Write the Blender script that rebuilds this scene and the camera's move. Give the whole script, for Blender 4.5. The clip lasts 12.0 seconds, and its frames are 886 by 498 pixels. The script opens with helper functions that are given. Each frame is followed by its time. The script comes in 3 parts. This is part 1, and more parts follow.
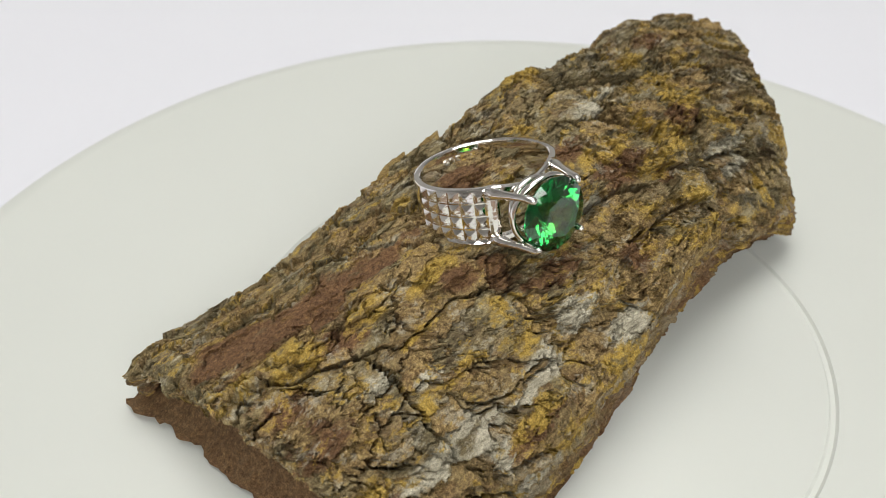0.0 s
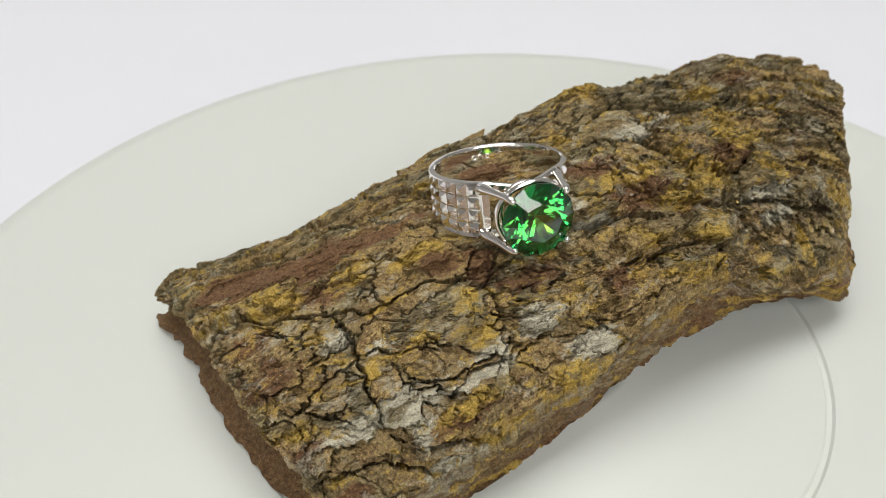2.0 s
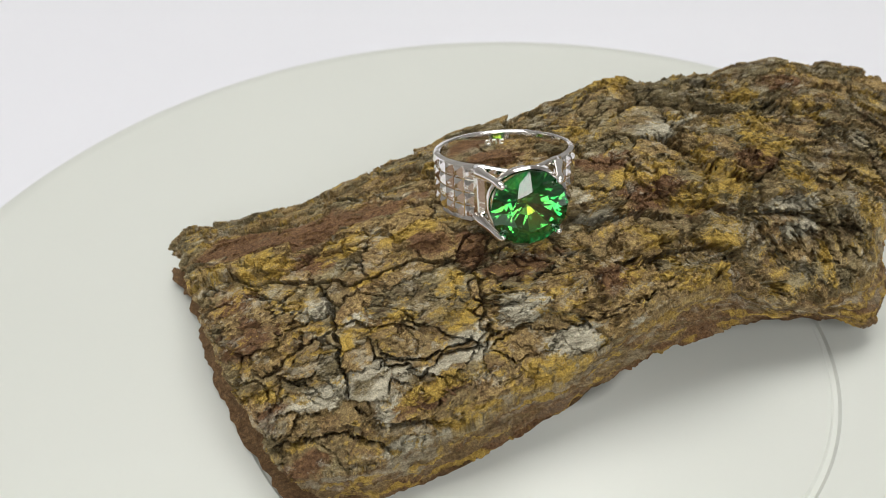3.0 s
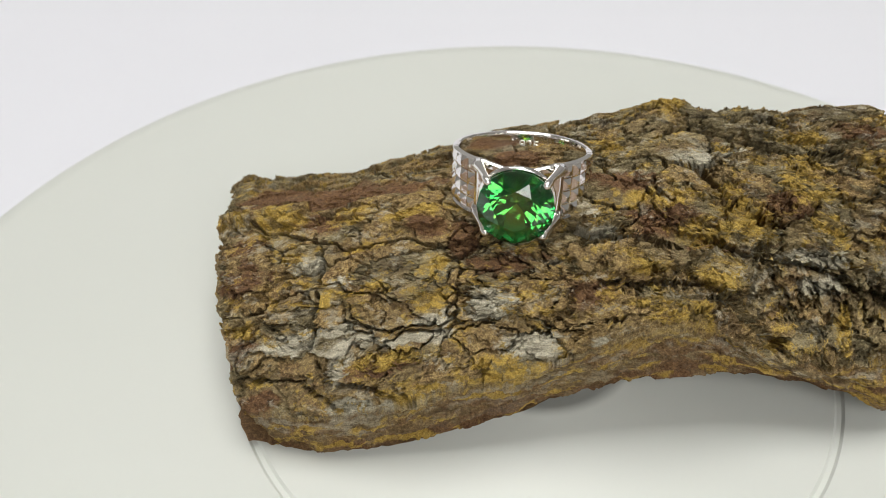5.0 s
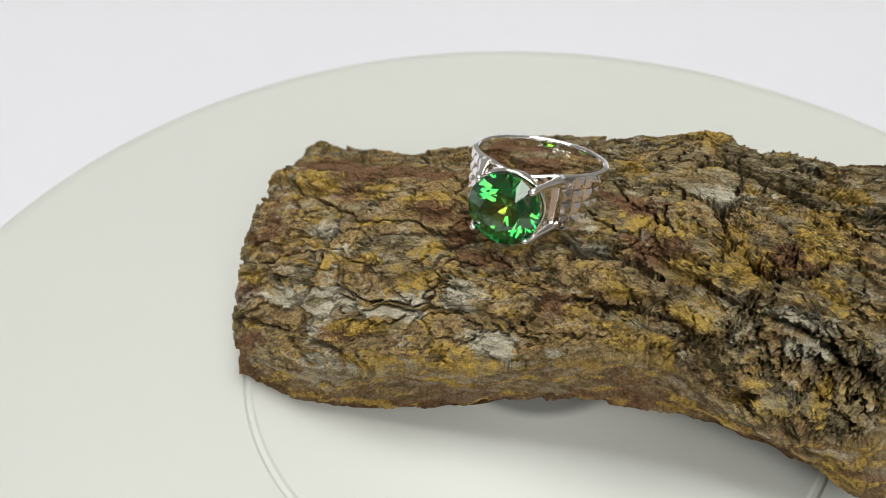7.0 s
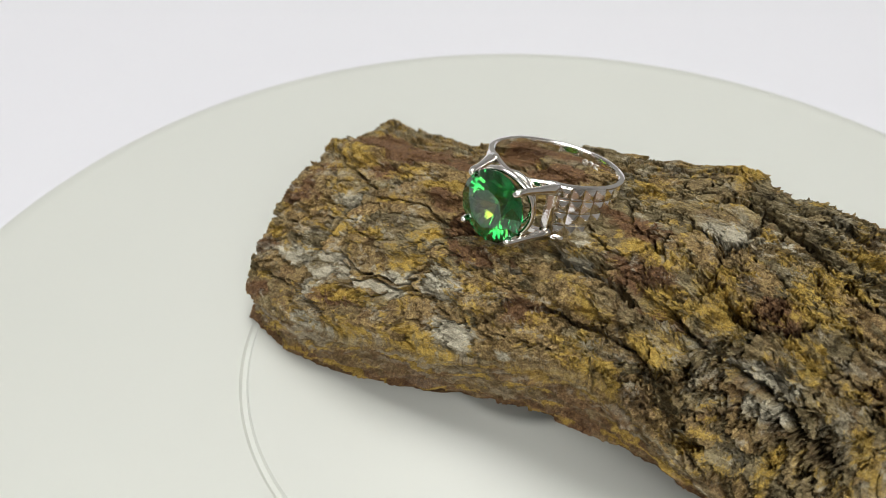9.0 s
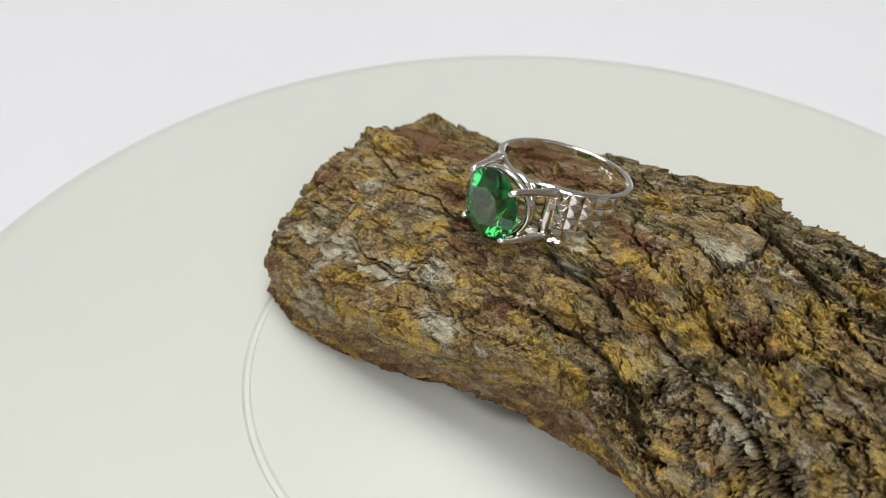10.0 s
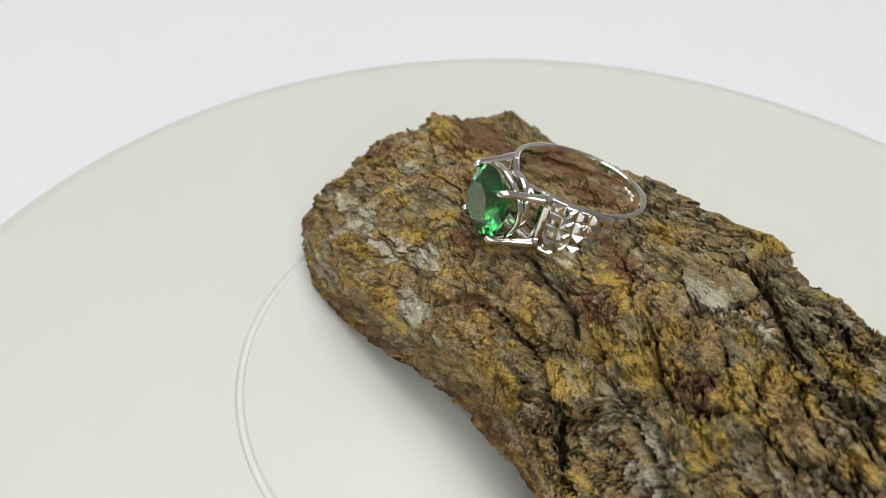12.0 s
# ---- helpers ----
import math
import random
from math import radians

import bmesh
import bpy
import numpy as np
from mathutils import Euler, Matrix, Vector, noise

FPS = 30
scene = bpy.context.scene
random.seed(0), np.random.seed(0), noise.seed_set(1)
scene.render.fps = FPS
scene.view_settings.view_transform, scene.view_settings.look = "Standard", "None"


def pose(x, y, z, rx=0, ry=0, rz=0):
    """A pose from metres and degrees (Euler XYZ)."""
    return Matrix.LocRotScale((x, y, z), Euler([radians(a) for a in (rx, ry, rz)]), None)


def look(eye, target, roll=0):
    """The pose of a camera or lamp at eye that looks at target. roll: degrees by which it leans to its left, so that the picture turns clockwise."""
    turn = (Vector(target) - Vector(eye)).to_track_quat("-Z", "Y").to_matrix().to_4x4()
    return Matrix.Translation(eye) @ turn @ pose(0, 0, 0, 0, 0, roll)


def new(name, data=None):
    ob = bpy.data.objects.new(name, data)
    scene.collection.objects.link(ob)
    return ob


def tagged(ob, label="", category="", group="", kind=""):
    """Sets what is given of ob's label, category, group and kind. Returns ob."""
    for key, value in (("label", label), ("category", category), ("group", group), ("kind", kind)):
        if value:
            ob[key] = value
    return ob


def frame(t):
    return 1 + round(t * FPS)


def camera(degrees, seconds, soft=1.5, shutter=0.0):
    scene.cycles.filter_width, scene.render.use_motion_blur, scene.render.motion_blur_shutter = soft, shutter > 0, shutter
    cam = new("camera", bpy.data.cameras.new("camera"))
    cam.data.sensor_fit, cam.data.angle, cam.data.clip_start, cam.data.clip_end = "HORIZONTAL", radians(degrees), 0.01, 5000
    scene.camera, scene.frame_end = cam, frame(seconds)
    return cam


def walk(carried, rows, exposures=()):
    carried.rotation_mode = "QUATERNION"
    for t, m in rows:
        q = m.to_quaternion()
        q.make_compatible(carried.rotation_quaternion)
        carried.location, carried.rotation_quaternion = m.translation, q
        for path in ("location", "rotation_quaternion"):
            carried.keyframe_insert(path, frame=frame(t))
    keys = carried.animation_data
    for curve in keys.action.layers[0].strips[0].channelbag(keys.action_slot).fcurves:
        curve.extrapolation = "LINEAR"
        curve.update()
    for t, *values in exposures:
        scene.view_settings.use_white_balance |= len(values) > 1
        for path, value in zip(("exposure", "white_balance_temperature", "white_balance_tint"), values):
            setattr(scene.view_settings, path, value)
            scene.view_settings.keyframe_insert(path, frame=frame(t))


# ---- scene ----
# A silver ring with a green stone lies on a slab of bark, on a white disc that turns before a hand-held camera.
cam = camera(55.58, 12.0, soft=0.9)
cam.data.dof.use_dof = True
cam.data.dof.focus_distance = 0.128
cam.data.dof.aperture_fstop = 28.0
CAMERA_ROWS = [
    (0.0, -0.01578, -0.10426, 0.12627, 49.685, 0.121, -0.953),
    (0.5, -0.01467, -0.10347, 0.12608, 49.672, 0.380, -0.896),
    (1.0, -0.01446, -0.10423, 0.12650, 50.013, 0.305, -0.879),
    (1.5, -0.01503, -0.10688, 0.12669, 50.399, 0.277, -0.680),
    (2.0, -0.01534, -0.10773, 0.12675, 50.764, 0.180, -0.474),
    (2.5, -0.01464, -0.10695, 0.12504, 50.657, 0.229, -0.286),
    (3.0, -0.01447, -0.10584, 0.12452, 50.297, 0.242, -0.226),
    (5.0, -0.01369, -0.10632, 0.12483, 50.557, 0.489, 0.263),
    (5.5, -0.01406, -0.10664, 0.12542, 50.441, 0.505, 0.218),
    (6.0, -0.01423, -0.10685, 0.12584, 50.416, 0.477, 0.228),
    (6.5, -0.01418, -0.10690, 0.12661, 50.469, 0.453, 0.267),
    (7.0, -0.01381, -0.10735, 0.12704, 50.518, 0.450, 0.431),
    (9.0, -0.01352, -0.10579, 0.12665, 50.612, 0.561, 0.313),
    (9.5, -0.01347, -0.10595, 0.12663, 50.691, 0.654, 0.339),
    (10.0, -0.01389, -0.10612, 0.12736, 50.604, 0.524, 0.290),
    (10.5, -0.01470, -0.10528, 0.12723, 50.383, 0.538, 0.031),
    (11.0, -0.01460, -0.10492, 0.12693, 50.387, 0.440, 0.100),
    (11.5, -0.01483, -0.10446, 0.12698, 50.498, 0.248, 0.024),
    (12.0, -0.01541, -0.10414, 0.12696, 50.660, -0.138, -0.239),
]
walk(cam, [(t, pose(x, y, z, rx, ry, rz)) for t, x, y, z, rx, ry, rz in CAMERA_ROWS])

S = 0.0285          # metres to one plan unit
TOP = 0.018         # height of the disc's upper face over the table
SPEED = -8.7267     # the disc's turn, degrees a second

# ---- light ----
scene.view_settings.exposure = -0.10
world = bpy.data.worlds.new("room_air")
scene.world = world
world.use_nodes = True
world.node_tree.nodes["Background"].inputs[0].default_value = (0.9, 0.95, 1.0, 1)
world.node_tree.nodes["Background"].inputs[1].default_value = 0.05


def area_lamp(name, eye, target, sx, sy, watts, colour):
    data = bpy.data.lights.new(name, "AREA")
    data.shape, data.size, data.size_y, data.energy, data.color = "RECTANGLE", sx, sy, watts, colour
    ob = new(name, data)
    ob.matrix_world = look(eye, target)
    return ob


area_lamp("ceiling_lamp_light", (-0.10, 0.30, 1.52), (-0.10, 0.30, 0), 1.2, 0.9, 12.5, (0.985, 0.99, 0.95))
FILL = look((0.22, -1.15, 0.98), (0, 0, 0.03))      # fill behind the camera, added to brighten the bark's near flank
area_lamp("added_fill_light", FILL @ Vector((0, 0, -0.012)), (0, 0, 0.03), 1.0, 0.7, 9.0, (0.985, 0.99, 0.95))

# ---- materials ----


class Nodes:
    """A material with short calls for its nodes."""

    def __init__(self, name):
        self.mat = bpy.data.materials.new(name)
        self.mat.use_nodes = True
        self.tree = self.mat.node_tree
        self.bsdf = self.tree.nodes["Principled BSDF"]

    def add(self, kind, **values):
        node = self.tree.nodes.new(kind)
        for key, value in values.items():
            node.inputs[key.replace("_", " ")].default_value = value
        return node

    def link(self, a, b):
        self.tree.links.new(a, b)

    def noise(self, scale, detail=4.0, rough=0.55, vector=None):
        node = self.add("ShaderNodeTexNoise", Scale=scale, Detail=detail, Roughness=rough)
        if vector:
            self.link(vector, node.inputs["Vector"])
        return node.outputs["Fac"]

    def ramp(self, fac, stops):
        node = self.add("ShaderNodeValToRGB")
        while len(node.color_ramp.elements) < len(stops):
            node.color_ramp.elements.new(0.5)
        for e, (at, value) in zip(node.color_ramp.elements, stops):
            e.position, e.color = at, value if len(value) == 4 else (*value, 1)
        self.link(fac, node.inputs[0])
        return node.outputs[0]

    def mix(self, fac, a, b, blend="MIX"):
        node = self.tree.nodes.new("ShaderNodeMix")
        node.data_type, node.blend_type = "RGBA", blend
        for value, at in ((fac, 0), (a, 6), (b, 7)):
            if isinstance(value, bpy.types.NodeSocket):
                self.link(value, node.inputs[at])
            else:
                node.inputs[at].default_value = value if at == 0 or len(value) == 4 else (*value, 1)
        return node.outputs[2]

    def math(self, op, a, b=0.0):
        node = self.tree.nodes.new("ShaderNodeMath")
        node.operation = op
        for value, at in ((a, 0), (b, 1)):
            if isinstance(value, bpy.types.NodeSocket):
                self.link(value, node.inputs[at])
            else:
                node.inputs[at].default_value = value
        return node.outputs[0]

    def bump(self, height, strength, distance):
        node = self.add("ShaderNodeBump", Strength=strength, Distance=distance)
        self.link(height, node.inputs["Height"])
        self.link(node.outputs[0], self.bsdf.inputs["Normal"])

    def coords(self, scale=(1, 1, 1)):
        tex = self.tree.nodes.new("ShaderNodeTexCoord")
        mapping = self.tree.nodes.new("ShaderNodeMapping")
        mapping.inputs["Scale"].default_value = scale
        self.link(tex.outputs["Object"], mapping.inputs[0])
        return mapping.outputs[0]


def plain(name, colour, rough, metal=0.0, spread=0.06, scale=30.0, bump=0.1, depth=0.0005):
    n = Nodes(name)
    fac = n.noise(scale, 5, 0.6, n.coords())
    lo = [c * (1 - spread) for c in colour]
    hi = [min(1, c * (1 + spread)) for c in colour]
    n.link(n.ramp(fac, [(0.3, lo), (0.7, hi)]), n.bsdf.inputs["Base Color"])
    n.bsdf.inputs["Roughness"].default_value = rough
    n.bsdf.inputs["Metallic"].default_value = metal
    if bump:
        n.bump(n.noise(scale * 12, 3, 0.6, n.coords()), bump, depth)
    return n.mat


def bark_material():
    n = Nodes("bark")
    attr = n.tree.nodes.new("ShaderNodeAttribute")
    attr.attribute_name = "growth"
    sep = n.tree.nodes.new("ShaderNodeSeparateColor")
    n.link(attr.outputs["Color"], sep.inputs[0])
    ochre, pale, rust = sep.outputs
    tone = attr.outputs["Alpha"]
    grit = n.noise(4200, 5, 0.7, n.coords())
    fine = n.noise(1500, 9, 0.8, n.coords())
    fibre = n.noise(900, 9, 0.78, n.coords((0.22, 1, 1)))
    blot = n.noise(170, 7, 0.7, n.coords())
    stain = n.noise(95, 6, 0.65, n.coords((0.7, 1, 1)))
    base = n.ramp(fibre, [(0.36, (0.045, 0.034, 0.020)), (0.5, (0.21, 0.17, 0.095)), (0.63, (0.43, 0.365, 0.22))])
    earth = n.ramp(fine, [(0.36, (0.050, 0.032, 0.018)), (0.5, (0.185, 0.128, 0.060)), (0.65, (0.38, 0.285, 0.14))])
    base = n.mix(n.ramp(n.math("ADD", n.math("MULTIPLY", tone, 0.5), n.math("MULTIPLY", blot, 0.6)), [(0.42, (0, 0, 0)), (0.68, (1, 1, 1))]), base, earth)
    umber = n.ramp(fine, [(0.34, (0.028, 0.018, 0.012)), (0.5, (0.085, 0.055, 0.033)), (0.68, (0.20, 0.135, 0.075))])
    base = n.mix(n.ramp(stain, [(0.56, (0, 0, 0)), (0.64, (0.6, 0.6, 0.6))]), base, umber)
    rusty = n.ramp(fine, [(0.34, (0.055, 0.027, 0.015)), (0.5, (0.185, 0.098, 0.048)), (0.68, (0.38, 0.22, 0.095))])
    yellow = n.ramp(fine, [(0.32, (0.19, 0.105, 0.020)), (0.5, (0.52, 0.345, 0.075)), (0.68, (0.74, 0.54, 0.15))])
    grey = n.ramp(fibre, [(0.34, (0.16, 0.14, 0.10)), (0.5, (0.53, 0.48, 0.36)), (0.66, (0.74, 0.69, 0.56))])
    col = n.mix(1.0, base, n.ramp(tone, [(0.0, (0.92, 0.90, 0.85)), (1.0, (1.80, 1.75, 1.58))]), "MULTIPLY")
    col = n.mix(rust, col, rusty)
    col = n.mix(pale, col, grey)
    col = n.mix(ochre, col, yellow)
    col = n.mix(1.0, col, n.ramp(grit, [(0.36, (0.70, 0.68, 0.65)), (0.5, (1.1, 1.1, 1.1)), (0.64, (1.35, 1.35, 1.33))]), "MULTIPLY")
    n.link(col, n.bsdf.inputs["Base Color"])
    n.bsdf.inputs["Roughness"].default_value = 0.78
    n.bsdf.inputs["Specular IOR Level"].default_value = 0.3
    n.bump(n.math("ADD", n.math("ADD", n.math("MULTIPLY", fine, 0.9), fibre), n.math("MULTIPLY", grit, 0.3)), 0.9, 0.0005)
    return n.mat


def silver_material():
    n = Nodes("silver")
    n.bsdf.inputs["Base Color"].default_value = (0.93, 0.90, 0.87, 1)
    n.bsdf.inputs["Metallic"].default_value = 1.0
    n.link(n.ramp(n.noise(700, 4, 0.6, n.coords()), [(0.3, (0.04,) * 3), (0.8, (0.16,) * 3)]), n.bsdf.inputs["Roughness"])
    n.bump(n.noise(420, 3, 0.5, n.coords()), 0.3, 0.0003)
    return n.mat


def stone_material():
    n = Nodes("green_stone")
    tex = n.tree.nodes.new("ShaderNodeTexCoord")
    length = n.tree.nodes.new("ShaderNodeVectorMath")
    length.operation = "LENGTH"
    flat = n.tree.nodes.new("ShaderNodeMapping")
    flat.inputs["Scale"].default_value = (1, 0, 1)
    n.link(tex.outputs["Object"], flat.inputs[0])
    n.link(flat.outputs[0], length.inputs[0])
    # olive middle: coating tone plus the table's warm reflections, put into the colour
    out = n.math("MULTIPLY", length.outputs["Value"], 1 / 0.0058)
    n.link(n.ramp(out, [(0.30, (0.22, 0.29, 0.03)), (0.62, (0.018, 0.33, 0.055)), (1.0, (0.008, 0.32, 0.085))]), n.bsdf.inputs["Base Color"])
    n.bsdf.inputs["Roughness"].default_value = 0.0
    n.bsdf.inputs["IOR"].default_value = 1.85
    n.bsdf.inputs["Transmission Weight"].default_value = 1.0
    return n.mat


BARK = bark_material()
SILVER = silver_material()
STONE = stone_material()
FROSTED = plain("frosted_silver", (0.92, 0.90, 0.87), 0.45, 1.0, spread=0.03, scale=900)
DISC = plain("white_plastic", (0.675, 0.69, 0.65), 0.42, spread=0.015, scale=9, bump=0.03)
PAPER = plain("white_paper", (0.765, 0.765, 0.82), 0.85, spread=0.012, scale=5, bump=0.05)
WALL = plain("wall_paint", (0.64, 0.63, 0.62), 0.9, spread=0.03, scale=3)
CEILING = plain("ceiling_paint", (0.82, 0.82, 0.80), 0.9, spread=0.03, scale=3)
FLOOR = plain("floor_tile", (0.30, 0.27, 0.24), 0.6, spread=0.1, scale=4)
WOOD = plain("table_wood", (0.22, 0.13, 0.07), 0.5, spread=0.2, scale=12)
LAMP = Nodes("lamp_diffuser")
LAMP.bsdf.inputs["Emission Color"].default_value = (1, 0.99, 0.96, 1)
LAMP.bsdf.inputs["Emission Strength"].default_value = 1.6
LAMP = LAMP.mat

# ---- helpers of the scene ----


def link_mesh(name, bm, material, parent=None, label="", smooth=False):
    data = bpy.data.meshes.new(name)
    bm.to_mesh(data)
    bm.free()
    data.materials.append(material)
    if smooth:
        data.shade_smooth()
    ob = new(name, data)
    ob.parent = parent
    return tagged(ob, label=label)


def part(name, bm, material, parent, label="", smooth=False):
    return link_mesh(name, bm, material, parent, label, smooth)


def box(bm, x0, x1, y0, y1, z0, z1, bevel=0.0):
    made = bmesh.ops.create_cube(bm, size=1, matrix=Matrix.Translation(((x0 + x1) / 2, (y0 + y1) / 2, (z0 + z1) / 2)) @ Matrix.Diagonal((x1 - x0, y1 - y0, z1 - z0, 1)))
    if bevel:
        edges = {e for v in made["verts"] for e in v.link_edges}
        bmesh.ops.bevel(bm, geom=list(edges), offset=bevel, segments=2, affect="EDGES")
    return bm


def revolve(profile, segments=160):
    """A closed or open profile of (radius, height), turned round z."""
    bm = bmesh.new()
    rings = []
    for r, z in profile:
        if r <= 1e-6:
            rings.append([bm.verts.new((0, 0, z))])
        else:
            rings.append([bm.verts.new((r * math.cos(2 * math.pi * k / segments), r * math.sin(2 * math.pi * k / segments), z)) for k in range(segments)])
    for a, b in zip(rings, rings[1:]):
        for k in range(segments):
            j = (k + 1) % segments
            if len(a) == 1 and len(b) == 1:
                continue
            if len(a) == 1:
                bm.faces.new((a[0], b[j], b[k]))
            elif len(b) == 1:
                bm.faces.new((a[k], a[j], b[0]))
            else:
                bm.faces.new((a[k], a[j], b[j], b[k]))
    bmesh.ops.recalc_face_normals(bm, faces=bm.faces)
    return bm


def tube(bm, points, radii, sides=12, squash=1.0):
    """A tapered tube along points, with rounded ends."""
    pts, radii = [Vector(p) for p in points], [float(r) for r in radii]
    rings = []
    for i, p in enumerate(pts):
        d = (pts[min(i + 1, len(pts) - 1)] - pts[max(i - 1, 0)]).normalized()
        side = d.cross(Vector((0, 0, 1)))
        side = side.normalized() if side.length > 0.1 else Vector((1, 0, 0))
        up = side.cross(d)
        rings.append([bm.verts.new(p + radii[i] * (math.cos(2 * math.pi * k / sides) * side + squash * math.sin(2 * math.pi * k / sides) * up)) for k in range(sides)])
    for a, b in zip(rings, rings[1:]):
        for k in range(sides):
            bm.faces.new((a[k], a[(k + 1) % sides], b[(k + 1) % sides], b[k]))
    bm.faces.new(rings[0][::-1])
    bm.faces.new(rings[-1])
    return bm


def fast_mesh(name, verts, quads, material, parent, growth=None, smooth=True):
    data = bpy.data.meshes.new(name)
    data.vertices.add(len(verts))
    data.vertices.foreach_set("co", np.ascontiguousarray(verts, dtype=np.float32).ravel())
    data.loops.add(quads.size)
    data.loops.foreach_set("vertex_index", np.ascontiguousarray(quads, dtype=np.int32).ravel())
    data.polygons.add(len(quads))
    data.polygons.foreach_set("loop_start", np.arange(0, quads.size, 4, dtype=np.int32))
    if growth is not None:
        layer = data.attributes.new("growth", "FLOAT_COLOR", "POINT")
        layer.data.foreach_set("color", np.ascontiguousarray(growth, dtype=np.float32).ravel())
    data.update(calc_edges=True)
    data.validate()
    if smooth:
        data.polygons.foreach_set("use_smooth", np.ones(len(quads), dtype=bool))
    data.materials.append(material)
    ob = new(name, data)
    ob.parent = parent
    return ob


# ---- room and table ----


def build_room():
    # unseen shell, added to shape bounced light and what silver and stone reflect
    z0, z1, h = -0.75, 1.75, 1.8
    for name, b in (("wall_north", (-h, h, h, h + 0.1)), ("wall_south", (-h, h, -h - 0.1, -h)), ("wall_east", (h, h + 0.1, -h - 0.1, h + 0.1)), ("wall_west", (-h - 0.1, -h, -h - 0.1, h + 0.1))):
        tagged(link_mesh(name, box(bmesh.new(), *b, z0, z1), WALL), "plain off-white wall out of view, added for bounced light and reflections", "wall", kind="structure")
    tagged(link_mesh("floor", box(bmesh.new(), -h - 0.1, h + 0.1, -h - 0.1, h + 0.1, z0 - 0.1, z0), FLOOR), "dull brown floor out of view, added for dark reflections", "floor", kind="structure")
    tagged(link_mesh("ceiling", box(bmesh.new(), -h - 0.1, h + 0.1, -h - 0.1, h + 0.1, z1, z1 + 0.1), CEILING), "plain off-white ceiling out of view, added for bounced light and reflections", "ceiling", kind="structure")
    table = tagged(new("table"), "wooden table under a sheet of white paper", "table")
    part("tabletop", box(bmesh.new(), -0.9, 0.9, -0.6, 0.75, -0.035, -0.001, 0.004), WOOD, table)
    for x in (-0.82, 0.82):
        for y in (-0.52, 0.67):
            part("leg", box(bmesh.new(), x - 0.03, x + 0.03, y - 0.03, y + 0.03, z0, -0.0355, 0.003), WOOD, table)
    tagged(link_mesh("paper_sheet", box(bmesh.new(), -0.85, 0.85, -0.17, 0.72, -0.001, 0.0, 0.0), PAPER), "bright white paper sheet lying flat on the table", "paper")


def build_turntable():
    base = tagged(new("turntable"), "white plastic display turntable standing on paper", "turntable")
    base.location = (0.001, -0.001, 0)
    part("base", revolve([(0, 0), (0.085, 0), (0.088, 0.002), (0.086, 0.0095), (0, 0.0095)]), DISC, base, smooth=False)
    disc = part("disc", bmesh.new(), DISC, base, "smooth off-white disc with two faint moulded rings")
    r = 0.1175
    profile = [(0, TOP - 0.007), (r - 0.003, TOP - 0.007), (r - 0.0008, TOP - 0.0055), (r, TOP - 0.003), (r - 0.0006, TOP - 0.0012), (r - 0.0025, TOP - 0.0002), (r - 0.006, TOP)]
    for c, w, d in ((0.0509, 0.0008, -0.00045), (0.0178, 0.0022, 0.0009)):
        profile += [(c + w, TOP), (c + w * 0.45, TOP + d), (c - w * 0.45, TOP + d), (c - w, TOP)]
    profile += [(0, TOP)]
    bm = revolve(profile, 200)
    bm.to_mesh(disc.data)
    bm.free()
    disc.data.shade_smooth()
    disc.data.set_sharp_from_angle(angle=radians(40))
    return disc


# ---- bark ----
OCHRE_PATCHES = [
    (-0.7, 0.1, 0.2, 0.09), (-1.48, 0.2, 0.19, 0.12), (-1.72, 0.36, 0.15, 0.09), (-1.07, 0.18, 0.14, 0.07),
    (-0.98, -0.1, 0.13, 0.04), (-0.56, -0.24, 0.07, 0.05), (-1.15, -0.37, 0.06, 0.04), (-0.56, -0.45, 0.12, 0.04),
    (-0.96, -0.36, 0.16, 0.03), (-0.64, -0.88, 0.26, 0.03), (0.55, -0.35, 0.15, 0.05), (0.89, -0.43, 0.12, 0.07),
    (0.6, -0.67, 0.13, 0.05), (0.49, -0.56, 0.11, 0.04), (0.77, -0.68, 0.11, 0.06), (1.06, -0.8, 0.11, 0.04),
    (0.36, -0.81, 0.13, 0.03), (0.95, -0.74, 0.09, 0.04), (1.16, -0.06, 0.16, 0.11), (1.52, 0.14, 0.14, 0.13),
    (1.57, -0.14, 0.09, 0.08), (0.87, -0.18, 0.15, 0.07), (1.07, 0.08, 0.08, 0.08), (1.59, -0.58, 0.04, 0.1),
]
OCHRE_SPOTS = [
    (0.69, 0.08, 0.19, 0.08), (0.47, 0.52, 0.08, 0.07), (0.81, 0.94, 0.1, 0.16), (1.95, 0.27, 0.08, 0.06),
    (0.01, -0.42, 0.04, 0.03), (-0.18, -0.85, 0.17, 0.02), (1.61, 0.58, 0.14, 0.07), (-0.29, -0.79, 0.09, 0.03),
    (1.51, 0.31, 0.15, 0.07), (-0.88, -0.73, 0.18, 0.03), (-1.62, -0.48, 0.09, 0.04),
]
RUST_PATCHES = [
    (-1.63, -0.18, 0.16, 0.11), (0.27, -0.49, 0.15, 0.12), (-1.27, 0.16, 0.14, 0.11), (0.46, 0.24, 0.19, 0.05),
    (0.64, -0.07, 0.18, 0.11), (-1.6, -0.93, 0.1, 0.06), (-1.16, -1.0, 0.36, 0.03), (1.99, 0.67, 0.15, 0.1),
    (-1.67, 0.06, 0.11, 0.11), (0.89, -0.25, 0.12, 0.04), (-1.61, -0.57, 0.08, 0.07), (-0.91, -0.76, 0.18, 0.06),
    (-0.75, -1.06, 0.34, 0.02), (1.33, -0.01, 0.13, 0.08), (-0.17, -0.28, 0.18, 0.06), (-1.51, -0.85, 0.13, 0.05),
]
